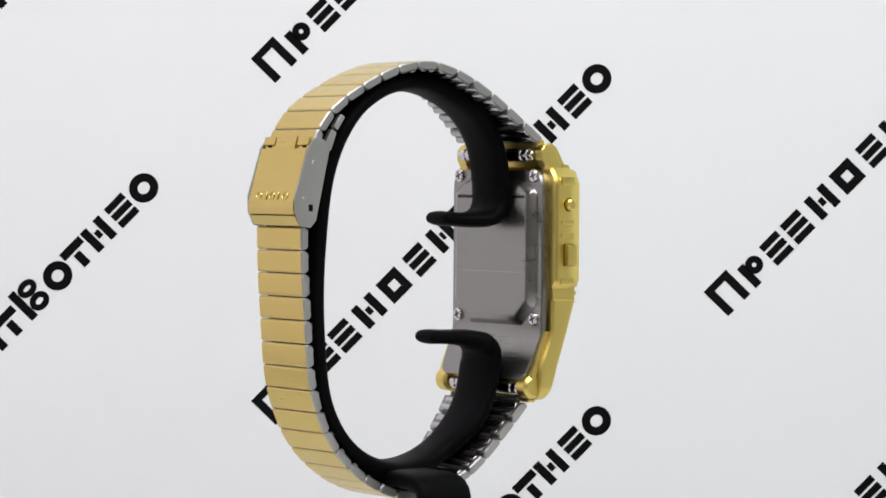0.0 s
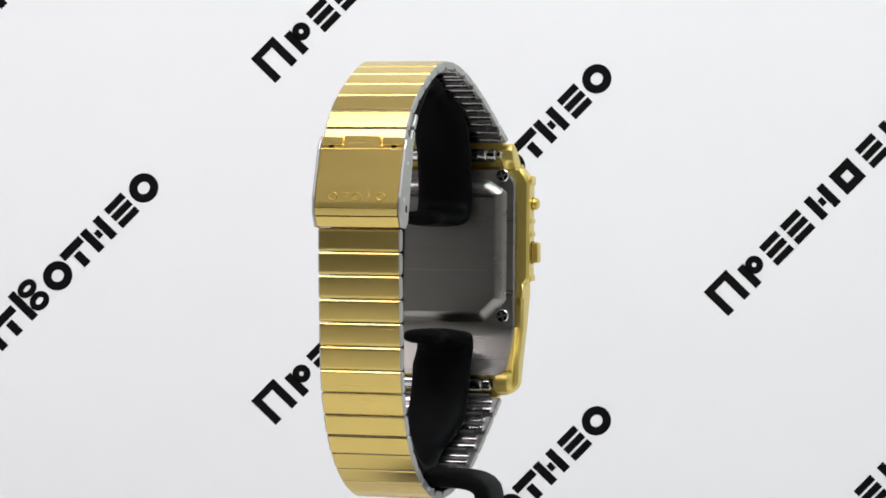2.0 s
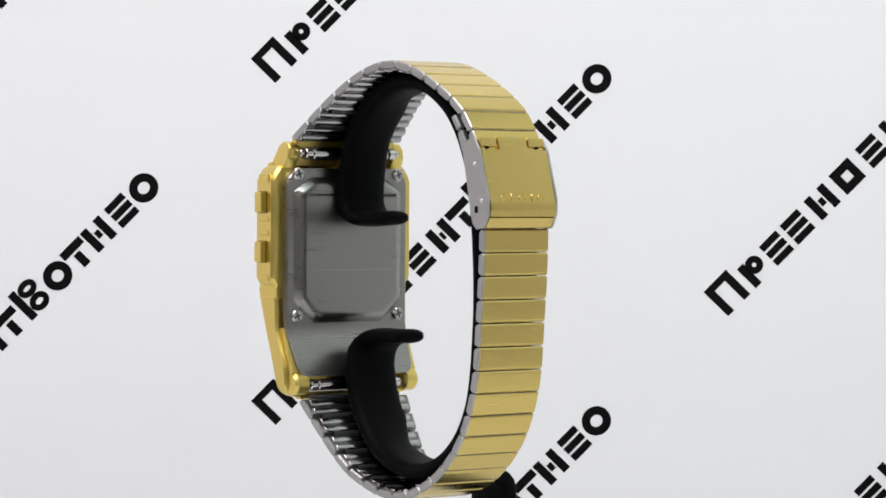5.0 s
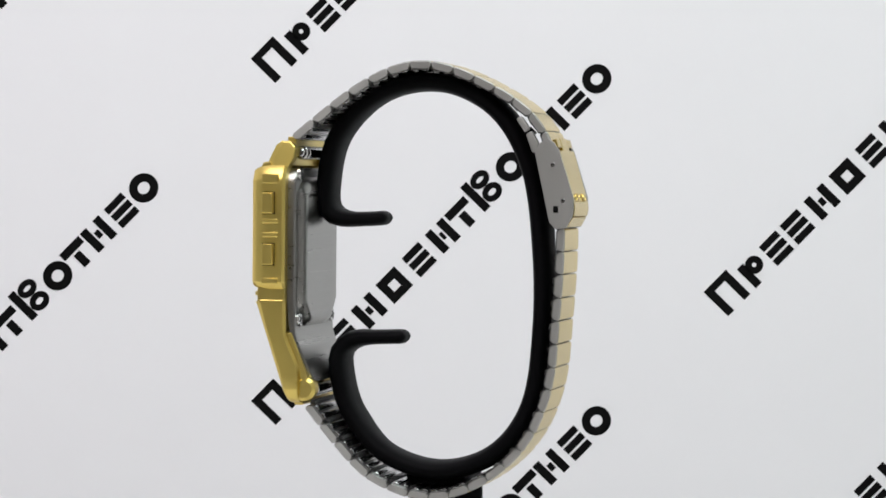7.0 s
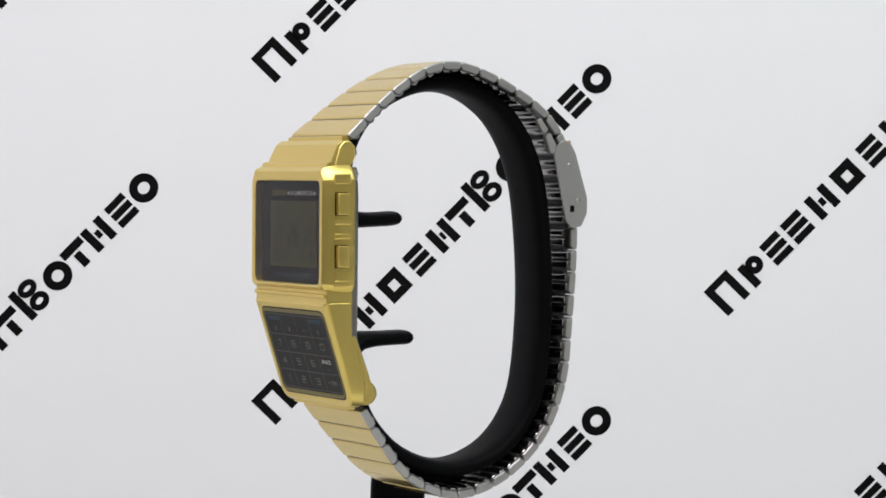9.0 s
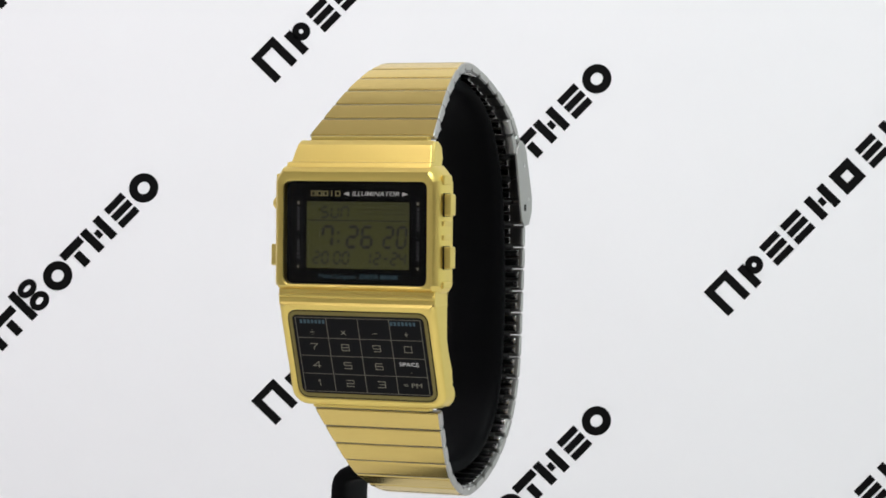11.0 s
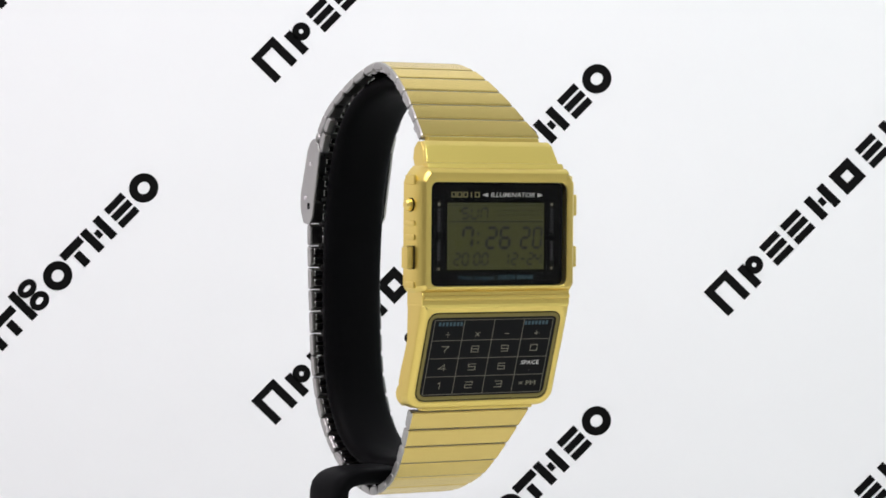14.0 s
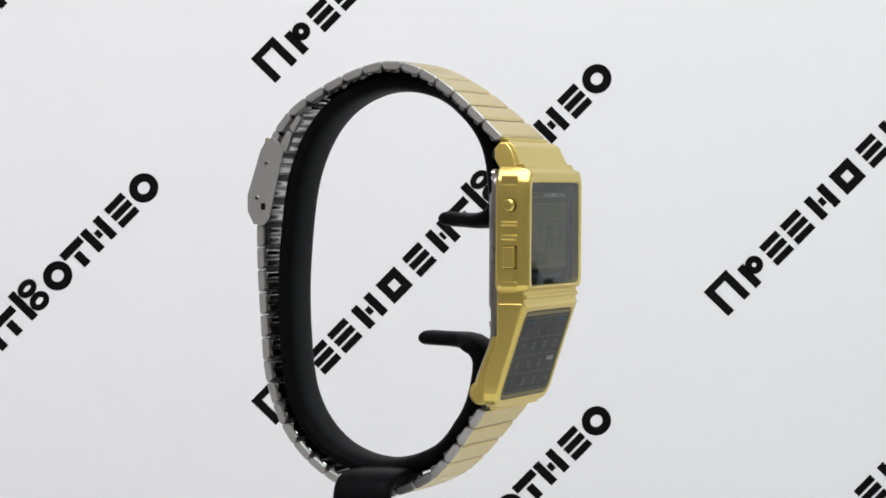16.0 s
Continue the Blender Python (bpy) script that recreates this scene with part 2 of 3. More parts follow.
def mark_shape(bm, kind, u, w, h, s=2.55):
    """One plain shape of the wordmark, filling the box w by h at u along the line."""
    if kind == "frame":
        flat_bar(bm, u, u + s, 0, h)
        flat_bar(bm, u + w - s, u + w, 0, h)
        flat_bar(bm, u + s, u + w - s, h - s, h)
        flat_bar(bm, u + s, u + w - s, 0, s)
    elif kind == "bracket":
        flat_bar(bm, u, u + s, 0, h)
        flat_bar(bm, u + w - s, u + w, 0, h)
        flat_bar(bm, u + s, u + w - s, h - s * 0.85, h)
    elif kind == "posts":
        flat_bar(bm, u, u + s, 0, h)
        flat_bar(bm, u + w - s, u + w, 0, h)
        flat_bar(bm, u + s + 0.5, u + w - s - 0.5, h / 2 - 1.2, h / 2 + 1.2)
    elif kind == "rungs":
        k = s * 0.86
        for c in (k / 2, h / 2, h - k / 2):
            flat_bar(bm, u, u + w, c - k / 2, c + k / 2)
    elif kind == "cap_post":
        flat_bar(bm, u, u + w, h - s, h)
        flat_bar(bm, u + w / 2 - s / 2, u + w / 2 + s / 2, 0, h - s - 0.7)
    elif kind == "ring":
        flat_ring(bm, u + w / 2, h / 2, w / 2, h / 2 + 0.3, s)
    elif kind == "post_ring":
        flat_bar(bm, u, u + s, 0, h)
        r = h * 0.34
        flat_ring(bm, u + w - r, h - r, r, r, s * 0.8)
    elif kind == "post_rings":
        flat_bar(bm, u, u + s, 0, h)
        for c, r in ((h * 0.76, h * 0.24), (h * 0.26, h * 0.26)):
            flat_ring(bm, u + w - h * 0.31, c, h * 0.31, r, s * 0.72)


# each shape's kind, start along the line, width and height
WORD = [("bracket", 0.0, 9.35, 10.25), ("post_ring", 11.7, 7.3, 7.95), ("rungs", 21.0, 7.0, 7.95), ("rungs", 29.8, 7.2, 7.95),
        ("posts", 39.9, 7.9, 7.95), ("frame", 50.5, 7.9, 7.95), ("rungs", 61.6, 7.0, 7.95), ("posts", 71.4, 7.3, 7.95),
        ("cap_post", 79.6, 8.1, 7.95), ("post_rings", 88.8, 9.0, 10.25), ("ring", 99.3, 8.9, 7.95), ("cap_post", 108.4, 8.1, 7.95),
        ("posts", 117.2, 7.9, 7.95), ("rungs", 127.4, 7.2, 7.95), ("ring", 135.9, 8.9, 7.95)]


def printed_word(x, z):
    bm = bmesh.new()
    for kind, u, w, h in WORD:
        mark_shape(bm, kind, u * 0.995, w, h)
    m = Matrix.Translation((x, 439.95, z + LIFT)) @ Matrix.Rotation(radians(-46.0), 4, "Y") @ Matrix.Rotation(radians(90), 4, "X")
    bmesh.ops.transform(bm, matrix=m, verts=bm.verts)
    return part("printed_wordmark", bm, INK, backdrop, "black bars and rings of a printed wordmark", shift=False)


for ia in (-1, 0, 1, 2):
    for ib in (-2, -1, 0, 1, 2):
        printed_word(-44.0 + 133.7 * ia - 0.8 * ib, -56.2 + 33.3 * ia + 101.2 * ib)

# ---- the stand ----
stand = tagged(new("watch_stand"), "black plastic C-shaped watch holder on an angled post", "watch stand")


def tube_loop(centre, normal, hw, ht, n=24, p=2.6):
    """A rounded flat section round centre (y, z): hw along x, ht along the normal."""
    pts = []
    for i in range(n):
        a = 2 * math.pi * i / n
        c, s = math.cos(a), math.sin(a)
        x = hw * math.copysign(abs(c) ** (2 / p), c)
        t = ht * math.copysign(abs(s) ** (2 / p), s)
        pts.append((x, centre[0] + normal[0] * t, centre[1] + normal[1] * t))
    return pts


def build_stand():
    ctrl = [(-6.2, 9.3), (-9.0, 9.1), (-14.0, 9.1), (-16.7, 10.6), (-17.4, 14.5), (-15.6, 24.0), (-9.7, 31.2), (-1.0, 35.0), (8.5, 34.4),
            (17.2, 28.9), (22.8, 18.5), (24.9, 4.0), (25.1, -11.0), (23.0, -25.7), (16.2, -35.0), (5.5, -38.6), (-5.2, -35.6),
            (-12.4, -27.7), (-14.8, -18.6), (-14.0, -15.4), (-11.4, -13.9), (-6.0, -13.5), (-2.8, -13.4)]
    pts = spline(ctrl, 1.6)
    loops = []
    last = len(pts) - 1
    for i, p in enumerate(pts):
        d = (pts[min(i + 1, last)] - pts[max(i - 1, 0)]).normalized()
        nrm = (-d[1], d[0])
        end = min(i, last - i)
        hw, ht = 4.2 + 2.2 * min(1.0, max(0.0, (p[0] + 12.0) / 26.0)), 1.85
        lean = 0.6 * min(1.0, max(0.0, (p[0] + 6.0) / 20.0))   # the ring stands a little to one side at the back
        if end < 6:
            ht, hw = (1.4, 1.4, 1.4, 1.42, 1.5, 1.65)[end], (4.0, 4.2, 4.3, 4.3, 4.3, 4.3)[end]
        side = max(0.0, min(1.0, (-6.0 - p[0]) / 5.0)) if end > 5 else max(0.0, min(1.0, (-9.0 - p[0]) / 5.0))
        slim = max(0.0, min(1.0, (10 - (last - i)) / 4.0))   # the lower prong sits off the middle
        wide = 1.3 if i < last / 2 else 1.7
        ring = [(x - lean - wide * side - 1.4 * slim, y, z) for x, y, z in tube_loop(p, nrm, hw + wide * side - 0.2 * slim, ht)]
        caps = []
        if end == 0:
            away = -d if i == 0 else d
            for a in (25, 50, 72, 86):
                q = p + away * 1.3 * math.sin(radians(a))
                cap = tube_loop(q, nrm, hw - 0.2 * slim - 1.9 * (1 - math.cos(radians(a))), ht * max(0.12, math.cos(radians(a))))
                caps.append([(x - 1.4 * slim, y, z) for x, y, z in cap])
        loops += caps[::-1] + [ring] if i == 0 else [ring] + caps
    bm = bmesh.new()
    loft(bm, loops)
    part("holder_ring", bm, RUBBER, stand, smooth=60, crisp=False)
    bm = bmesh.new()
    path = spline([(1.5, -39.7), (-6.0, -39.7), (-12.6, -39.9), (-15.6, -41.2), (-16.4, -44.5), (-16.4, -60.0), (-16.4, -110.0)], 1.2)
    loops = []
    for i, p in enumerate(path):
        d = (path[min(i + 1, len(path) - 1)] - path[max(i - 1, 0)]).normalized()
        nrm = (-d[1], d[0])
        loop = tube_loop((0, 0), (1, 0), 5.6, 1.65, 24, 4.5)
        loops.append([(p[0] + nrm[0] * t - CX, 4.4 + x, p[1] + nrm[1] * t) for x, t, _ in loop])
    loft(bm, loops)
    part("post", bm, RUBBER, stand, smooth=60, crisp=False)
    # the round foot on the table that the post stands in
    bm = bmesh.new()
    cylinder(bm, (-CX, 0, -110.0), (-CX, 0, -104.0), 24.0, 48, 1.5)
    part("foot", bm, RUBBER, stand, smooth=40, crisp=False)


build_stand()

# ---- the wristwatch ----
watch = tagged(new("wristwatch"), "gold-plated digital calculator wristwatch with a tapered metal bracelet", "wristwatch")

BAND = [(-21.2, 24.8), (-17.7, 27.9), (-10.9, 33.5), (-3.8, 37.7), (2.6, 39.2), (9.4, 37.9), (17.3, 34.2), (24.2, 29.4), (28.6, 22.0),
        (30.1, 12.0), (30.2, 2.0), (29.4, -10.0), (28.1, -22.3), (23.6, -32.9), (15.2, -40.6), (4.6, -43.9), (-6.2, -40.3),
        (-12.6, -33.9), (-18.3, -26.4)]


def half_width(s, total):
    """Half the bracelet's width at s along it: it tapers away from the case at both ends."""
    e = min(s, total - s)
    return 7.95 + (13.1 - 7.95) * max(0.0, 1 - e / 33.0) ** 1.15


def build_bracelet():
    fine = spline(BAND, 0.1)
    pitch = (len(fine) - 1) / 39.0
    # the lower half of the bracelet is let into the clasp a third of a link further on
    creep = lambda i: 0.13 if i == 1 else (0.08 if i < 5 else 0.32 * max(0.0, min(1.0, (i - 13) / 4.0, (33.5 - i) / 5.0)))
    joints = [fine[round(pitch * (i + (creep(i) if 0 < i < 39 else 0)))] for i in range(40)]
    total = sum((b - a).length for a, b in zip(joints, joints[1:]))
    s = 0.0
    for a, b in zip(joints, joints[1:]):
        d = b - a
        length = d.length
        d.normalize()
        n = Vector((-d[1], d[0]))
        mid = (a + b) / 2
        w0, w1 = half_width(s + 0.1, total), half_width(s + length - 0.1, total)
        s += length
        t = 1.65
        h = length / 2 - 0.055
        bm = bmesh.new()
        # section along the bracelet with chamfered outer edges
        prof = [(-h, -0.5), (-h + 0.08, -0.2), (-h + 0.30, -0.03), (-h + 0.7, 0.03), (h - 0.7, 0.03), (h - 0.30, -0.03), (h - 0.08, -0.2),
                (h, -0.5), (h - 0.15, -t + 0.5), (h - 0.55, -t), (-h + 0.55, -t), (-h + 0.15, -t + 0.5)]
        rows = []
        for side, inset in ((-1, 0.0), (-1, 0.28), (1, 0.28), (1, 0.0)):
            ring = []
            for u, v in prof:
                w = w0 + (w1 - w0) * (u + h) / (2 * h)
                uu = u * (1 if inset else 1 - 0.16 / h)
                vv = v if inset else -t / 2 + (v + t / 2) * 0.72
                y = mid[0] + d[0] * uu + n[0] * vv
                z = mid[1] + d[1] * uu + n[1] * vv
                ring.append((side * (w - inset), y, z))
            rows.append(ring)
        loft(bm, rows)
        out = Vector((0, n[0], n[1]))
        bm.normal_update()
        bmesh.ops.recalc_face_normals(bm, faces=bm.faces)
        # gold outside, steel sides, inward faces in the steel with shade coloured in
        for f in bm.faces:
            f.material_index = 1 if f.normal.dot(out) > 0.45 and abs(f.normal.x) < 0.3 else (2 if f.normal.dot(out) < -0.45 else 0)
        link = part("link", bm, [STEEL, GOLD, STEEL_INNER_SHADED], watch, smooth=25)
        # the hinge under the joint, coloured dark for the shade in the gap
        bm = bmesh.new()
        c = b - n * (t - 0.25)
        cylinder(bm, (-w1 + 2.2, c[0], c[1]), (w1 - 2.2, c[0], c[1]), 0.55, 10)
        part("hinge_bar", bm, GAP_STEEL, link)
        # ribs stop short at the upper back so the shaded inside stays dark
        edge = 2.6 if mid[0] > 8.0 and mid[1] > 4.0 else 0.6
        # folded sheet inside the link: two rounded ribs with a slit between them
        for u0, u1, v in ((-1.75, -0.25, -0.42), (0.1, 1.6, -0.22)):
            cc = mid - n * t
            q = [cc + d * u + n * w for u, w in ((u0, 0.3), (u1, 0.3), (u1 - 0.05, v * 0.3), (u1 - 0.4, v), (u0 + 0.4, v), (u0 + 0.05, v * 0.3))]
            bm = bmesh.new()
            prism(bm, [tuple(p) for p in q], -w0 + edge, w0 - edge, 0.1, 1)
            part("inner_rib", bm, STEEL_RIB, link)


build_bracelet()


def build_clasp():
    prof = [(25.4, 23.6), (26.9, 24.6), (28.2, 23.9), (29.3, 22.2), (32.0, 13.4), (31.95, 10.4), (30.7, 7.9), (28.6, 7.6), (27.4, 8.9), (24.6, 21.8)]
    body = None
    for side in (-1, 1):
        bm = bmesh.new()
        prism(bm, prof, side * 8.0, side * 8.55, 0.18, 2)
        p = part("clasp_side", bm, STEEL, watch, "brushed steel side plate of the folding clasp")
        for y, z, r in ((28.0, 19.6, 0.45), (30.0, 12.9, 0.45)):
            bm = bmesh.new()
            cylinder(bm, (side * 8.4, y, z), (side * 8.62, y, z), r, 14, 0.06)
            part("rivet", bm, CHROME, p)
        bm = bmesh.new()
        box(bm, side * 8.4, side * 8.58, 28.1, 29.2, 10.6, 12.0, 0.1, 1)
        part("slot", bm, INK, p)
    # cover plate: follows the outer slope, then folds in under a lip
    line = [(29.3, 22.3), (32.1, 12.4), (32.2, 11.4), (32.0, 10.0)]
    inner = [(31.0, 10.3), (31.2, 11.4), (31.1, 12.2), (28.4, 22.1)]
    bm = bmesh.new()
    prism(bm, line + inner, -7.95, 7.95, 0.12, 2)
    cover = part("clasp_cover", bm, GOLD, watch, "brushed gold cover of the folding clasp with embossed mark")
    bm = bmesh.new()
    prism(bm, [(31.8, 9.8), (30.8, 8.0), (30.2, 8.3), (31.2, 10.1)], -7.95, 7.95, 0.1, 2)
    part("clasp_lip", bm, GOLD, cover)
    bm = bmesh.new()
    prism(bm, [(28.5, 24.7), (29.2, 22.2), (28.5, 22.0), (27.8, 24.3)], -3.5, 3.5, 0.15, 2)
    part("clasp_tab", bm, GOLD, cover)
    for side in (-1, 1):
        bm = bmesh.new()
        prism(bm, [(28.55, 24.5), (28.95, 22.95), (28.2, 22.6), (27.6, 24.2)], side * 3.9, side * 7.8, 0.15, 2)
        part("clasp_hook", bm, GOLD, cover)
        bm = bmesh.new()
        prism(bm, [(28.0, 23.4), (28.5, 22.9), (28.7, 22.1), (27.8, 21.8)], side * 3.4, side * 7.9, 0.1, 1)
        part("clasp_knuckle", bm, GOLD, cover)
        bm = bmesh.new()
        box(bm, side * 5.6, side * 6.5, 28.3, 28.82, 22.5, 23.0, 0.08, 1)
        part("notch", bm, INK, cover)
        bm = bmesh.new()
        prism(bm, [(20.9, 28.2), (21.9, 28.8), (23.6, 26.4), (22.6, 25.6)], side * 6.8, side * 8.3, 0.35, 2)
        part("clasp_hinge", bm, STEEL, watch)
        bm = bmesh.new()
        prism(bm, [(22.8, 25.3), (23.9, 26.0), (25.3, 23.6), (24.9, 21.8), (24.0, 21.9)], side * 6.8, side * 8.3, 0.3, 2)
        part("clasp_hinge", bm, STEEL, watch)
    # embossed mark as plain bars and rings
    tilt = math.atan2(32.1 - 29.3, 22.3 - 12.4)
    for i, kind in enumerate(("ring", "bar", "ring", "post", "ring")):
        x = (i - 2) * 2.3
        bm = bmesh.new()
        if kind == "ring":
            n = 16
            loops = [[(0.95 * k * math.cos(2 * math.pi * j / n), 0.85 * k * math.sin(2 * math.pi * j / n), z) for j in range(n)]
                     for k, z in ((0.6, 0), (0.68, 0.16), (0.92, 0.16), (1.0, 0))]
            loft(bm, loops, (False, False))
        else:
            w = 0.65 if kind == "bar" else 0.15
            box(bm, -w, w, -0.8, 0.8, -0.02, 0.16, 0.06, 1)
        m = Matrix.Translation((-x, 31.8, 13.5)) @ Matrix.Rotation(math.pi, 4, "Z") @ Matrix.Rotation(radians(90) - tilt, 4, "X")
        bmesh.ops.transform(bm, matrix=m, verts=bm.verts)
        part("embossed_mark", bm, GOLD, cover)


build_clasp()


def inset(loop, d, cz):
    """Moves an outline inwards by about d."""
    out = []
    n = len(loop)
    for i in range(n):
        a, b = Vector(loop[i - 1]), Vector(loop[(i + 1) % n])
        t = (b - a).normalized()
        nrm = Vector((-t[1], t[0]))
        p = Vector(loop[i]) + nrm * d
        out.append((p[0], p[1]))
    return out


def build_case():
    # upper body with the display opening
    outer = outline(17.3, 17.3, 19.2, -4.3, (2.0, 3.0), (1.4, 1.7), power=0.35)
    win = outline(14.85, 14.85, 16.3, -2.8, (1.3, 1.3), (1.3, 1.3))
    f0 = -28.6
    at = lambda lp, y: [(x, y, z) for x, z in lp]
    bm = bmesh.new()
    loft(bm, [at(inset(outer, 0.5, 8), -21.3), at(outer, -21.9), at(outer, -24.6), at(inset(outer, 0.15, 8), -26.0),
              at(inset(outer, 0.4, 8), -27.3), at(inset(outer, 0.75, 8), -28.15), at(inset(outer, 1.2, 8), f0), at(inset(win, -0.25, 8), f0), at(win, f0 + 0.2), at(win, -26.4)])
    case = part("case", bm, GOLD_CASE, watch, "satin gold-plated watch case")
    # side ridges that frame the buttons
    for side in (-1, 1):
        for z0, z1, w in ((15.7, 17.6, 0.2), (8.2, 9.2, 0.2), (5.6, 6.7, 0.2), (-3.2, -1.9, 0.2)):
            bm = bmesh.new()
            box(bm, side * 16.8, side * (17.3 + w), -26.3, -22.6, z0, z1, 0.3, 2)
            part("side_ridge", bm, GOLD_CASE, case)
    # lower body with the sloping key field
    yf = lambda z: -28.1 + (-6.0 - z) * 6.6 / 18.2
    yb = lambda z: min(-18.6, -21.3 + max(0.0, -13.0 - z) * 4.0 / 8.6)
    low = outline(16.3, 16.1, -5.9, -25.45, (0.5, 0.5), (3.2, 2.8), n=8)
    kwin = outline(14.6, 14.6, -7.6, -24.2, (1.9, 1.7), (2.2, 1.9), n=8)

    def sloped(lp, s, lift=0.0):
        return [(x, yf(z) + (yb(z) - yf(z)) * s + lift, z) for x, z in lp]

    bm = bmesh.new()
    loft(bm, [sloped(inset(low, 2.0, -15), 1.0), sloped(inset(low, 0.5, -15), 1.0), sloped(low, 0.9), sloped(low, 0.2), sloped(inset(low, 0.25, -15), 0.08), sloped(inset(low, 0.8, -15), 0.0),
              sloped(inset(kwin, -0.2, -15), 0.0), sloped(kwin, 0.0, 0.15), sloped(kwin, 0.0, 0.9)], (False, True))
    part("key_frame", bm, GOLD_CASE, case)
    bm = bmesh.new()
    prism(bm, [(-20.3, -12.2), (-17.1, -20.6), (-17.7, -22.4), (-22.4, -12.2)], -15.35, 15.35, 0.2, 2)
    part("back_frame", bm, GOLD_CASE, case)
    # neck between the two fields with two ridges
    bm = bmesh.new()
    prism(bm, [(-27.5, -3.6), (-27.5, -6.6), (-21.4, -6.6), (-21.4, -3.6)], -16.2, 16.2, 0.2, 1)
    part("neck", bm, GOLD_CASE, case)
    bm = bmesh.new()
    prism(bm, [(-28.0, -4.5), (-28.0, -5.2), (-27.2, -5.4), (-27.2, -4.4)], -16.0, 16.0, 0.15, 2)
    part("neck_ridge", bm, GOLD_CASE, case)
    # sloping shoulder above the display, narrower at its top
    def taper(bm):
        for v in bm.verts:
            v.co.x *= 1 - max(0.0, v.co.z - 18.5) * 0.011

    bm = bmesh.new()
    prism(bm, [(-26.4, 18.6), (-24.2, 23.0), (-22.8, 23.9), (-22.2, 23.3), (-22.6, 18.6)], -14.7, 14.7, 0.2, 2)
    taper(bm)
    part("shoulder", bm, GOLD_CASE, case)
    bm = bmesh.new()
    prism(bm, [(-27.5, 18.2), (-26.7, 19.75), (-25.0, 19.9), (-25.0, 18.2)], -14.9, 14.9, 0.2, 2)
    part("shoulder_step", bm, GOLD_CASE, case)
    for side in (-1, 1):
        bm = bmesh.new()
        prism(bm, [(-25.5, 18.0), (-23.7, 22.5), (-22.5, 23.7), (-21.0, 23.75), (-20.0, 22.6), (-20.2, 20.6), (-21.5, 18.6)],
              side * 11.9, side * 14.85, 0.35, 3)
        taper(bm)
        part("lug", bm, GOLD_CASE, case)
        bm = bmesh.new()
        cylinder(bm, (side * 11.7, -17.9, -22.8), (side * 15.3, -17.9, -22.8), 2.25, 20, 0.6)
        part("lug", bm, GOLD_CASE, case)
    for y, z in ((-19.6, 21.6), (-17.6, -23.2)):
        for x0, x1, r in ((-12.2, -11.3, 0.8), (-11.1, -9.4, 1.25), (-9.2, 9.2, 1.3), (9.4, 11.1, 1.25), (11.3, 12.2, 0.8)):
            bm = bmesh.new()
            cylinder(bm, (x0, y, z), (x1, y, z), r, 16, 0.2)
            part("spring_bar_sleeve", bm, CHROME, case)
    for z, y, s in ((23.5, -21.3, 1), (-24.9, -19.6, -1)):
        bm = bmesh.new()
        prism(bm, [(y - 0.9, z - 1.1), (y + 0.9, z - 1.1), (y + 0.9, z + 1.1), (y - 0.9, z + 1.1)], -12.2, 12.2, 0.3, 2)
        part("end_piece", bm, GOLD_CASE, case)
    # buttons
    for side, z, kind in ((1, 12.1, "bar"), (1, 2.5, "bar"), (-1, 2.5, "bar"), (-1, 12.1, "round")):
        bm = bmesh.new()
        if kind == "bar":
            box(bm, side * 16.9, side * 18.65, -26.0, -23.5, z - 2.0, z + 2.0, 0.3, 2)
        else:
            cylinder(bm, (side * 16.9, -24.7, z), (side * 18.5, -24.7, z), 1.15, 20, 0.35)
        part("button", bm, GOLD_CASE, case)
        # black plate round the button, standing for the shadow in its recess
        bm = bmesh.new()
        if kind == "bar":
            box(bm, side * 16.9, side * 17.36, -26.1, -23.4, z - 2.12, z + 2.12)
        else:
            cylinder(bm, (side * 16.9, -24.7, z), (side * 17.36, -24.7, z), 1.3, 20)
        part("button_gap", bm, INK, case)
    return case


case = build_case()


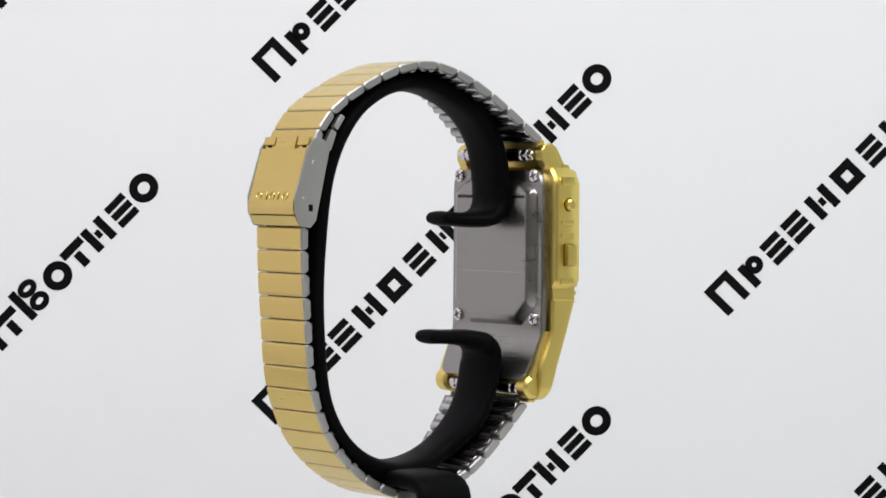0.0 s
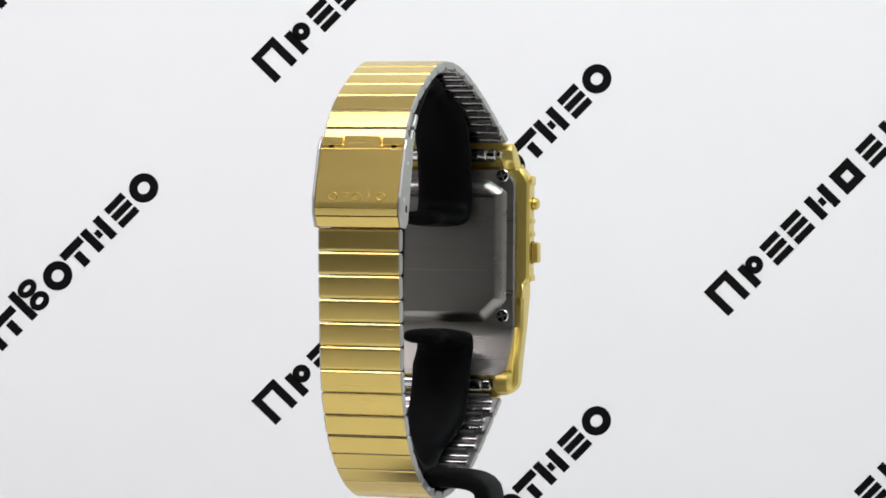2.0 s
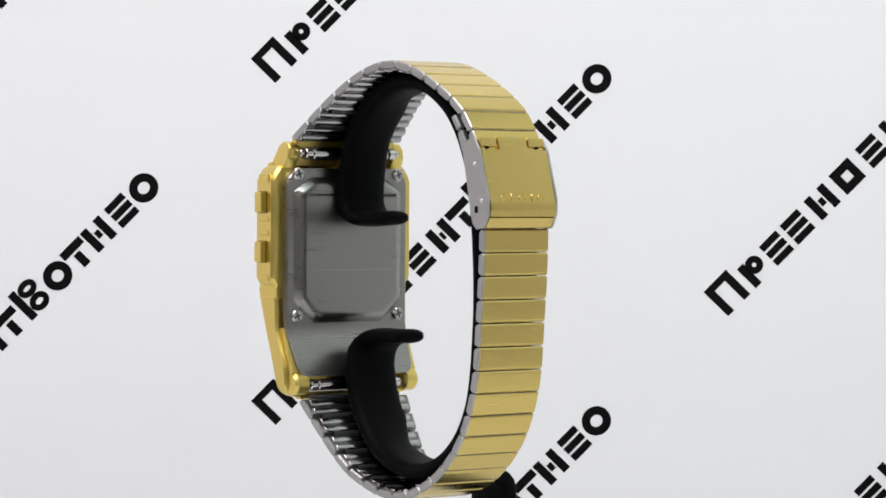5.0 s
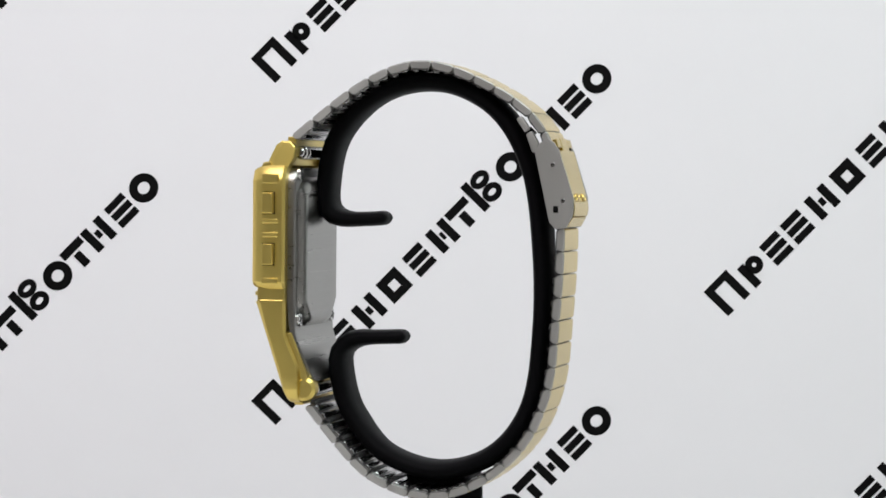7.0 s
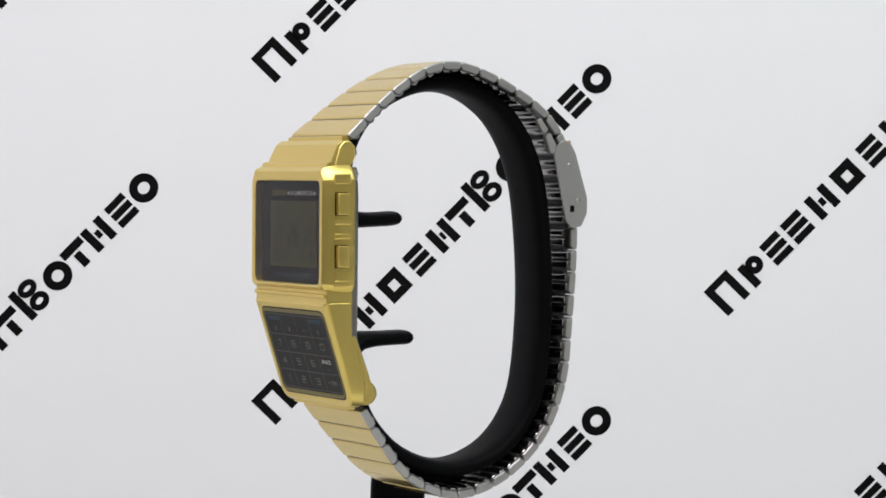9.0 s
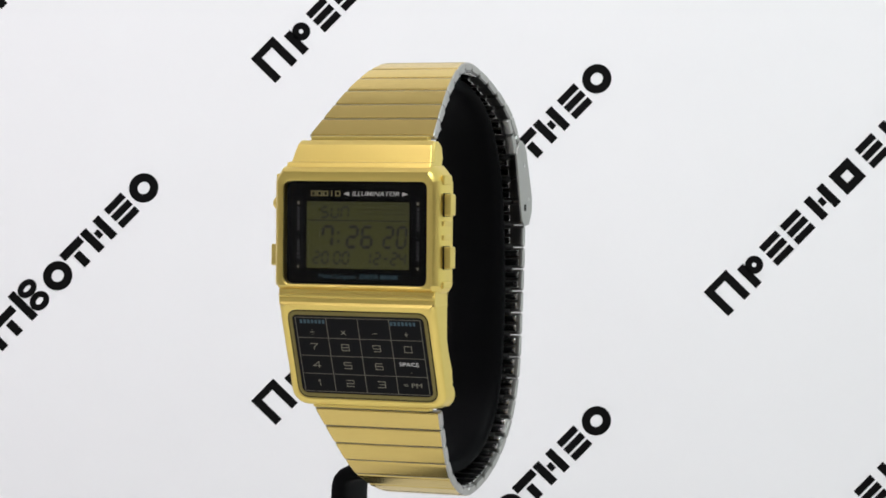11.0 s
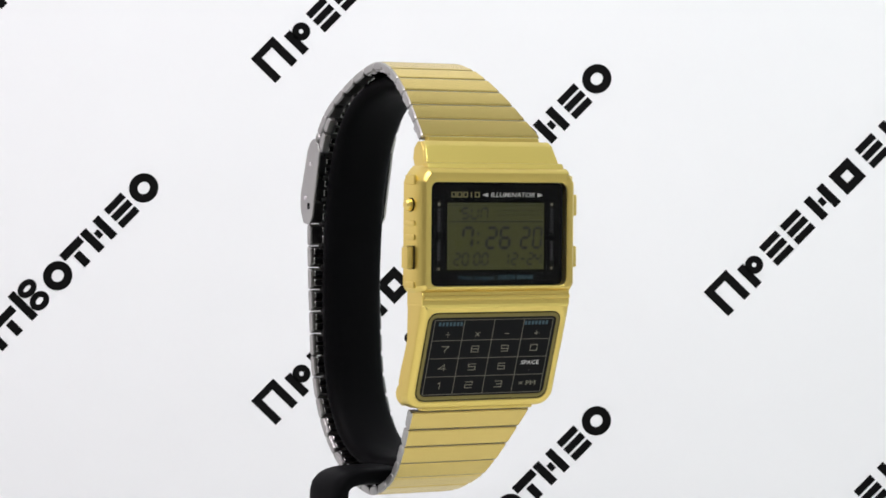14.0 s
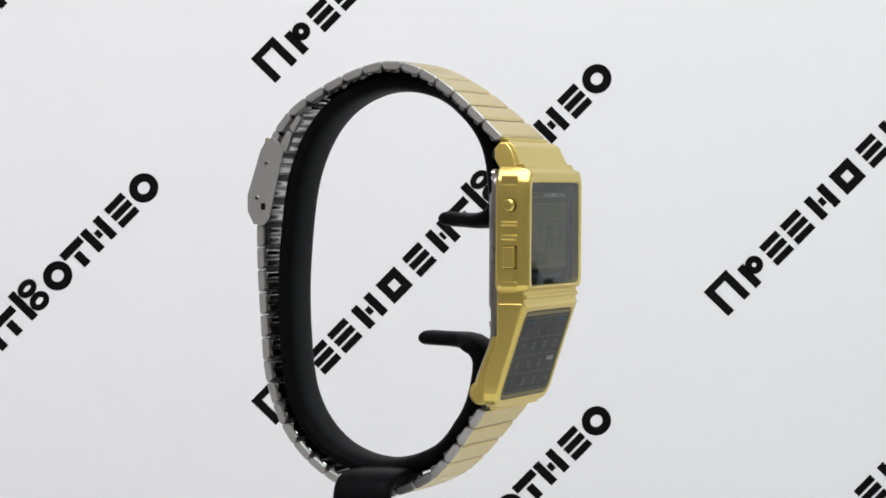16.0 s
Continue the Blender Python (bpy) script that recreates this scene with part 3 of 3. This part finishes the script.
def build_back():
    # steel back plate, its raised lid and screws
    rows = [(18.7, 12.2), (18.5, 12.9), (17.6, 14.0), (16.4, 14.7), (15.4, 14.9), (6.0, 14.9), (-4.0, 14.9), (-11.6, 14.9), (-12.2, 14.9),
            (-12.8, 14.9), (-13.4, 14.85), (-14.0, 14.8), (-17.0, 14.5), (-19.6, 14.2), (-20.6, 13.8), (-21.2, 13.1), (-21.4, 12.4)]

    def bend(z):
        a = max(0.0, min(1.0, (-11.6 - z) / 2.4))
        return -19.7 + (a * a * 1.2 + max(0.0, -14.0 - z)) * 0.42

    bm = bmesh.new()
    grid = []
    for z, w in rows:
        edge = [(-w, 1.9), (-w, 0.35), (-w + 0.3, 0.0), (0.0, 0.0), (w - 0.3, 0.0), (w, 0.35), (w, 1.9)]
        depth = 1.0 if z > -11.0 else 0.55
        grid.append([bm.verts.new((x, bend(z) - d * depth, z)) for x, d in edge])
    for a, b in zip(grid, grid[1:]):
        for k in range(6):
            bm.faces.new((a[k], a[k + 1], b[k + 1], b[k]))
        bm.faces.new((a[6], a[0], b[0], b[6]))
    bm.faces.new(grid[0])
    bm.faces.new(grid[-1])
    back = part("back_plate", bm, STEEL_BACK, watch, "brushed steel case back bent forward below the lid", smooth=30, crisp=False)
    lid = outline(12.6, 12.6, 16.3, -10.6, (3.8, 2.2), (4.4, 4.0), power=0.12)
    at = lambda lp, y: [(x, y, z) for x, z in lp]
    bm = bmesh.new()
    loft(bm, [at(inset(lid, -0.7, 0), -19.72), at(inset(lid, -0.4, 0), -19.3), at(inset(lid, 0.0, 0), -18.9), at(inset(lid, 0.45, 0), -18.5),
              at(inset(lid, 1.0, 0), -18.28), at(inset(lid, 1.6, 0), -18.2)])
    part("raised_lid", bm, STEEL_BACK, back)
    for x, z in ((-12.4, 17.6), (12.4, 17.6), (-12.6, -9.9), (12.6, -9.9)):
        bm = bmesh.new()
        cylinder(bm, (x, -20.0, z), (x, -19.15, z), 1.3, 18, 0.2)
        screw = part("screw", bm, CHROME, back)
        # thin bars on the head, dark as the shade in a cross slot
        for a in (20, 110):
            bm = bmesh.new()
            box(bm, -0.8, 0.8, -0.1, 0.1, -0.15, 0.15, m=Matrix.Translation((x, -19.18, z)) @ Matrix.Rotation(radians(a), 4, "Y"))
            part("slot", bm, GAP_STEEL, screw)
    # fine engraved rules
    for z, x0, x1 in ((9.2, -9.6, 9.6), (-1.0, -9.6, 9.6)):
        bm = bmesh.new()
        box(bm, x0, x1, -18.23, -18.185, z - 0.05, z + 0.05)
        part("engraved_line", bm, STEEL, back)


build_back()

SEGS = {"0": "abcdef", "1": "bc", "2": "abged", "3": "abgcd", "4": "fgbc", "5": "afgcd", "6": "afgedc", "7": "abcf", "8": "abcdefg", "9": "abcdfg",
        "-": "g", "S": "afgcd", "U": "bcdef", "N": "abcef"}


def seven(bm, ch, x, z, w, h, s, y):
    """One character of slanted display segments with its lower corner at x, z."""
    lean = lambda zz: (zz - z) * 0.09
    g = 0.08
    bars = {"a": (0, w, h, 0), "g": (0, w, h / 2, 0), "d": (0, w, 0, 0), "f": (0, 0, h / 2, h), "b": (w, 0, h / 2, h), "e": (0, 0, 0, h / 2), "c": (w, 0, 0, h / 2)}
    for k in SEGS[ch]:
        if k in "agd":
            _, ww, zz, _ = bars[k]
            zc = z + zz
            q = [(x + g, zc), (x + g + s / 2, zc + s / 2), (x + ww - g - s / 2, zc + s / 2), (x + ww - g, zc), (x + ww - g - s / 2, zc - s / 2), (x + g + s / 2, zc - s / 2)]
        else:
            xx, _, a, b = bars[k]
            xc = x + xx
            q = [(xc, z + a + g), (xc + s / 2, z + a + g + s / 2), (xc + s / 2, z + b - g - s / 2), (xc, z + b - g), (xc - s / 2, z + b - g - s / 2), (xc - s / 2, z + a + g + s / 2)]
        lo = [bm.verts.new((px + lean(pz), y, pz)) for px, pz in q]
        hi = [bm.verts.new((px + lean(pz), y - 0.03, pz)) for px, pz in q]
        bm.faces.new(lo)
        bm.faces.new(hi[::-1])
        for i in range(6):
            bm.faces.new((lo[i], lo[(i + 1) % 6], hi[(i + 1) % 6], hi[i]))


def build_display():
    win = outline(14.8, 14.8, 16.25, -2.75, (1.3, 1.3), (1.3, 1.3))
    at = lambda lp, y: [(x, y, z) for x, z in lp]
    bm = bmesh.new()
    loft(bm, [at(win, -26.5), at(win, -26.9)])
    dial = part("dial", bm, FACE, watch, "black display dial with small printed legends")
    bm = bmesh.new()
    box(bm, -10.6, 10.6, -26.98, -26.85, 0.2, 12.5)
    lcd = part("lcd_panel", bm, LCD, dial, "olive green liquid crystal panel")
    y = -27.0
    rows = [("7", -7.4, 4.2, 2.0, 3.7, 0.6), ("2", -2.2, 4.2, 2.0, 3.7, 0.6), ("6", 0.8, 4.2, 2.0, 3.7, 0.6), ("2", 5.4, 4.2, 1.7, 3.7, 0.55), ("0", 8.1, 4.2, 1.7, 3.7, 0.55)]
    rows += [(c, x, 1.1, 1.2, 2.1, 0.38) for c, x in zip("200012-24", (-9.2, -7.4, -4.9, -3.1, 1.4, 3.4, 5.2, 6.9, 8.6))]
    rows += [(c, x, 9.6, 1.4, 1.9, 0.4) for c, x in zip("SUN", (-7.6, -5.5, -3.4))]
    for ch, x, z, w, h, s in rows:
        bm = bmesh.new()
        seven(bm, ch, x, z, w, h, s, y)
        part("display_digit", bm, SEGMENT, lcd)
    for z in (5.2, 6.8):
        bm = bmesh.new()
        box(bm, -4.2, -3.7, y - 0.03, y, z - 0.25, z + 0.25)
        part("display_digit", bm, SEGMENT, lcd)
    for z, x0, h in ((9.05, -10.4, 0.10), (12.0, -10.4, 0.05), (10.3, 0.0, 0.05), (11.1, 0.0, 0.05)):
        bm = bmesh.new()
        box(bm, x0, 10.4, y - 0.02, y, z - h, z + h)
        part("display_rule", bm, SEGMENT, lcd)
    # printed legends
    for i in range(5):
        bm = bmesh.new()
        x, w = -9.25 + i * 1.27, (0.52, 0.55, 0.5, 0.1, 0.52)[i]
        if i == 3:
            box(bm, x - w, x + w, -26.96, -26.88, 13.5, 14.5)
        else:
            for a, b, c, d in ((-w, w, 13.5, 13.68), (-w, w, 14.32, 14.5), (-w, -w + 0.2, 13.68, 14.32), (w - 0.2, w, 13.68, 14.32)):
                box(bm, x + a, x + b, -26.96, -26.88, c, d)
        part("maker_mark", bm, PRINT_GOLD, dial, "plain gold rings of a maker's mark")
    text_part("legend", "ILLUMINATOR", 1.2, facing(3.6, -26.93, 13.95), PRINT_WHITE, dial, "white printed word", squeeze=1.27, bold=0.005, slant=0.25)
    text_part("legend", "Multi Lingual", 1.1, facing(-4.3, -26.93, -1.3), PRINT_BLUE, dial, "dim blue printed words", squeeze=1.38)
    text_part("legend", "DATA BANK", 1.2, facing(4.4, -26.93, -1.3), PRINT_BLUE, dial, "dim blue printed words", squeeze=1.18, bold=0.02, slant=0.25)
    for x, s in ((-2.3, -1), (9.65, 1)):
        bm = bmesh.new()
        prism_pts = [(x + s * 0.7, 13.95), (x - s * 0.5, 14.35), (x - s * 0.5, 13.55)]
        loft(bm, [[(px, yy, pz) for px, pz in prism_pts] for yy in (-26.95, -26.88)])
        part("legend_arrow", bm, PRINT_WHITE, dial)
    for x in (-12.4, 12.4):
        bm = bmesh.new()
        box(bm, x - 0.25, x + 0.25, -26.95, -26.88, 12.0, 12.5)
        part("legend_dot", bm, PRINT_GREY, dial)
        bm = bmesh.new()
        loft(bm, [[(x + a, yy, 0.35 + b) for a, b in ((-0.32, 0.25), (0.32, 0.25), (0.0, -0.35))] for yy in (-26.95, -26.88)])
        part("legend_arrow", bm, PRINT_GREY, dial)
        for k in range(11):
            z = 11.2 - 0.75 * k - (1.6 if k > 5 else 0)
            bm = bmesh.new()
            box(bm, x - 0.3, x + 0.3, -26.95, -26.88, z - 0.24, z + 0.24)
            part("legend_bar", bm, PRINT_DIM, dial)
    bm = bmesh.new()
    loft(bm, [at(win, -28.3), at(win, -28.5)], (False, True))
    pane = part("display_glass", bm, GLASS, watch, "clear flat display glass", smooth=20)
    pane.visible_shadow = False


build_display()


# strokes of the wide squarish key figures, in a box 2 wide and 2 high
FIGURES = {"0": [(0, 0), (2, 0), (2, 2), (0, 2), (0, 0)], "1": [(0.7, 1.5), (1.2, 2), (1.2, 0)], "2": [(0, 2), (2, 2), (2, 1), (0, 1), (0, 0), (2, 0)],
           "3": [(0, 2), (2, 2), (2, 1), (0.5, 1), (2, 1), (2, 0), (0, 0)], "4": [(1.6, 0), (1.6, 2), (0, 0.6), (2, 0.6)],
           "5": [(2, 2), (0, 2), (0, 1.1), (2, 1.1), (2, 0), (0, 0)], "6": [(1.9, 2), (0, 2), (0, 0), (2, 0), (2, 1.1), (0, 1.1)],
           "7": [(0, 2), (2, 2), (0.9, 0.8), (0.9, 0)], "8": [(0, 0), (2, 0), (2, 2), (0, 2), (0, 0), (0, 1), (2, 1)],
           "9": [(0.1, 0), (2, 0), (2, 2), (0, 2), (0, 0.9), (2, 0.9)], "\u00d7": [(0.4, 1.5), (1.6, 0.3), (1, 0.9), (0.4, 0.3), (1.6, 1.5)],
           "\u2212": [(0.4, 0.9), (1.6, 0.9)], "+": [(0.4, 0.9), (1.6, 0.9), (1, 0.9), (1, 1.5), (1, 0.3)],
           "\u00f7": [(0.4, 0.9), (1.6, 0.9)]}


def stroke_figure(ch, x, z, w, h, s, depth, parent):
    """A key figure drawn in strokes of width s on the sloping key field."""
    bm = bmesh.new()
    pts = [Vector((x + (a - 1) * w / 2, z + (b - 1) * h / 2)) for a, b in FIGURES[ch]]
    lines = list(zip(pts, pts[1:]))
    if ch == "\u00f7":
        for dz in (0.42, -0.42):
            c = (pts[0] + pts[1]) / 2 + Vector((0, dz))
            lines.append((c - Vector((0.06, 0)), c + Vector((0.06, 0))))
    for k, (a, b) in enumerate(lines):
        d = (b - a).normalized()
        n = Vector((-d[1], d[0])) * s / 2
        a, b = a - d * s / 2, b + d * s / 2
        q = [a - n, b - n, b + n, a + n]
        loft(bm, [[(p[0], depth(p[1]) - e - 0.002 * k, p[1]) for p in q] for e in (0, 0.03)])
    return part("key_figure", bm, PRINT_GREY, parent)


def build_keys():
    slope = math.degrees(math.atan2(6.6, 18.2))
    yf = lambda z: -28.1 + (-6.0 - z) * 6.6 / 18.2
    kwin = outline(14.55, 14.55, -7.65, -24.15, (1.9, 1.7), (2.2, 1.9), n=8)
    bm = bmesh.new()
    loft(bm, [[(x, yf(z) + d, z) for x, z in lp] for lp, d in ((kwin, 0.8), (kwin, 0.15), (inset(kwin, 0.25, -15), 0.12))])
    pad = part("key_field", bm, KEYFILM, watch, "black calculator key field with grey figures", smooth=20)
    bm = bmesh.new()
    loft(bm, [[(x, yf(z) + d, z) for x, z in inset(kwin, k, -15)] for k, d in ((0.16, 0.14), (0.22, 0.03), (0.62, 0.05), (0.92, 0.13))], (False, False))
    part("key_rim", bm, RIM, pad, "dull olive-gold rim", smooth=60)
    xs = (-13.0, -6.55, 0.0, 6.5, 12.95)
    zs = (-9.0, -12.8, -16.15, -19.55, -22.9)
    lay = 0.10
    for x in xs:
        bm = bmesh.new()
        a, b = zs[0], zs[-1]
        loft(bm, [[(px, yf(pz) + lay - d, pz) for px, pz in ((x - 0.06, a), (x + 0.06, a), (x + 0.06, b), (x - 0.06, b))] for d in (0, 0.03)])
        part("grid_line", bm, PRINT_LINE, pad)
    for z in zs:
        bm = bmesh.new()
        loft(bm, [[(px, yf(pz) + lay - d, pz) for px, pz in ((xs[0], z - 0.05), (xs[-1], z - 0.05), (xs[-1], z + 0.05), (xs[0], z + 0.05))] for d in (0, 0.03)])
        part("grid_line", bm, PRINT_LINE, pad)
    cells = [["\u00f7", "\u00d7", "\u2212", "+"], ["7", "8", "9", "0"], ["4", "5", "6", "."], ["1", "2", "3", "= PM"]]
    for r, row in enumerate(cells):
        for c, ch in enumerate(row):
            x = (xs[c] + xs[c + 1]) / 2
            z = (zs[r] + zs[r + 1]) / 2 - (0.75 if r == 0 else 0.0) - (0.6 if ch == "." else 0)
            if ch in FIGURES:
                big = ch.isdigit()
                stroke_figure(ch, x, z, 1.5 if big else 1.4, 1.12 if big else 1.2, 0.115, lambda zz: yf(zz) + 0.1, pad)
            else:
                text_part("key_figure", ch, 1.3, facing(x, yf(z) + 0.09, z, -slope), PRINT_GREY, pad, squeeze=1.4, bold=-0.01)
    z = -17.3
    text_part("key_legend", "SPACE", 1.1, facing(9.5, yf(z) + 0.09, z, -slope), PRINT_WHITE, pad, "white printed word", squeeze=1.32, bold=0.0)
    for x in (-9.4, 9.4):
        for i in range(7):
            bm = bmesh.new()
            z = -9.75
            a = x - 2.7 + i * 0.78
            loft(bm, [[(px, yf(pz) + 0.1 - d, pz) for px, pz in ((a, z - 0.35), (a + 0.5, z - 0.35), (a + 0.5, z + 0.35), (a, z + 0.35))] for d in (0, 0.03)])
            part("legend_bar", bm, PRINT_BLUE, pad)


build_keys()


# ---- the turning ----
def motions():
    # the table turns at 19.1 degrees a second, with a slight unevenness
    uneven = [(0, 0.4), (1, 0.0), (2, -0.3), (3.0, -0.6), (4.2, 0.1), (6.4, 0.7), (7.0, 0.0), (7.5, -1.2), (8.0, -1.5), (8.5, -0.8), (9.2, 0.5),
              (11.3, -0.9), (13.0, -1.0), (14.0, 0.2), (15.0, 0.1), (16.0, 0.3)]
    rows = []
    for i in range(65):
        t = i * 0.25
        k = max(j for j in range(len(uneven) - 1) if uneven[j][0] <= t)
        (a, p), (b, q) = uneven[k], uneven[k + 1]
        f = (t - a) / (b - a)
        off = p + (q - p) * f * f * (3 - 2 * f)
        rows.append((t, pose(0, 0, LIFT * MM, 0, 0, 19.11 * (t - 12.33) + off)))
    walk(watch, rows)
    walk(stand, rows)


motions()
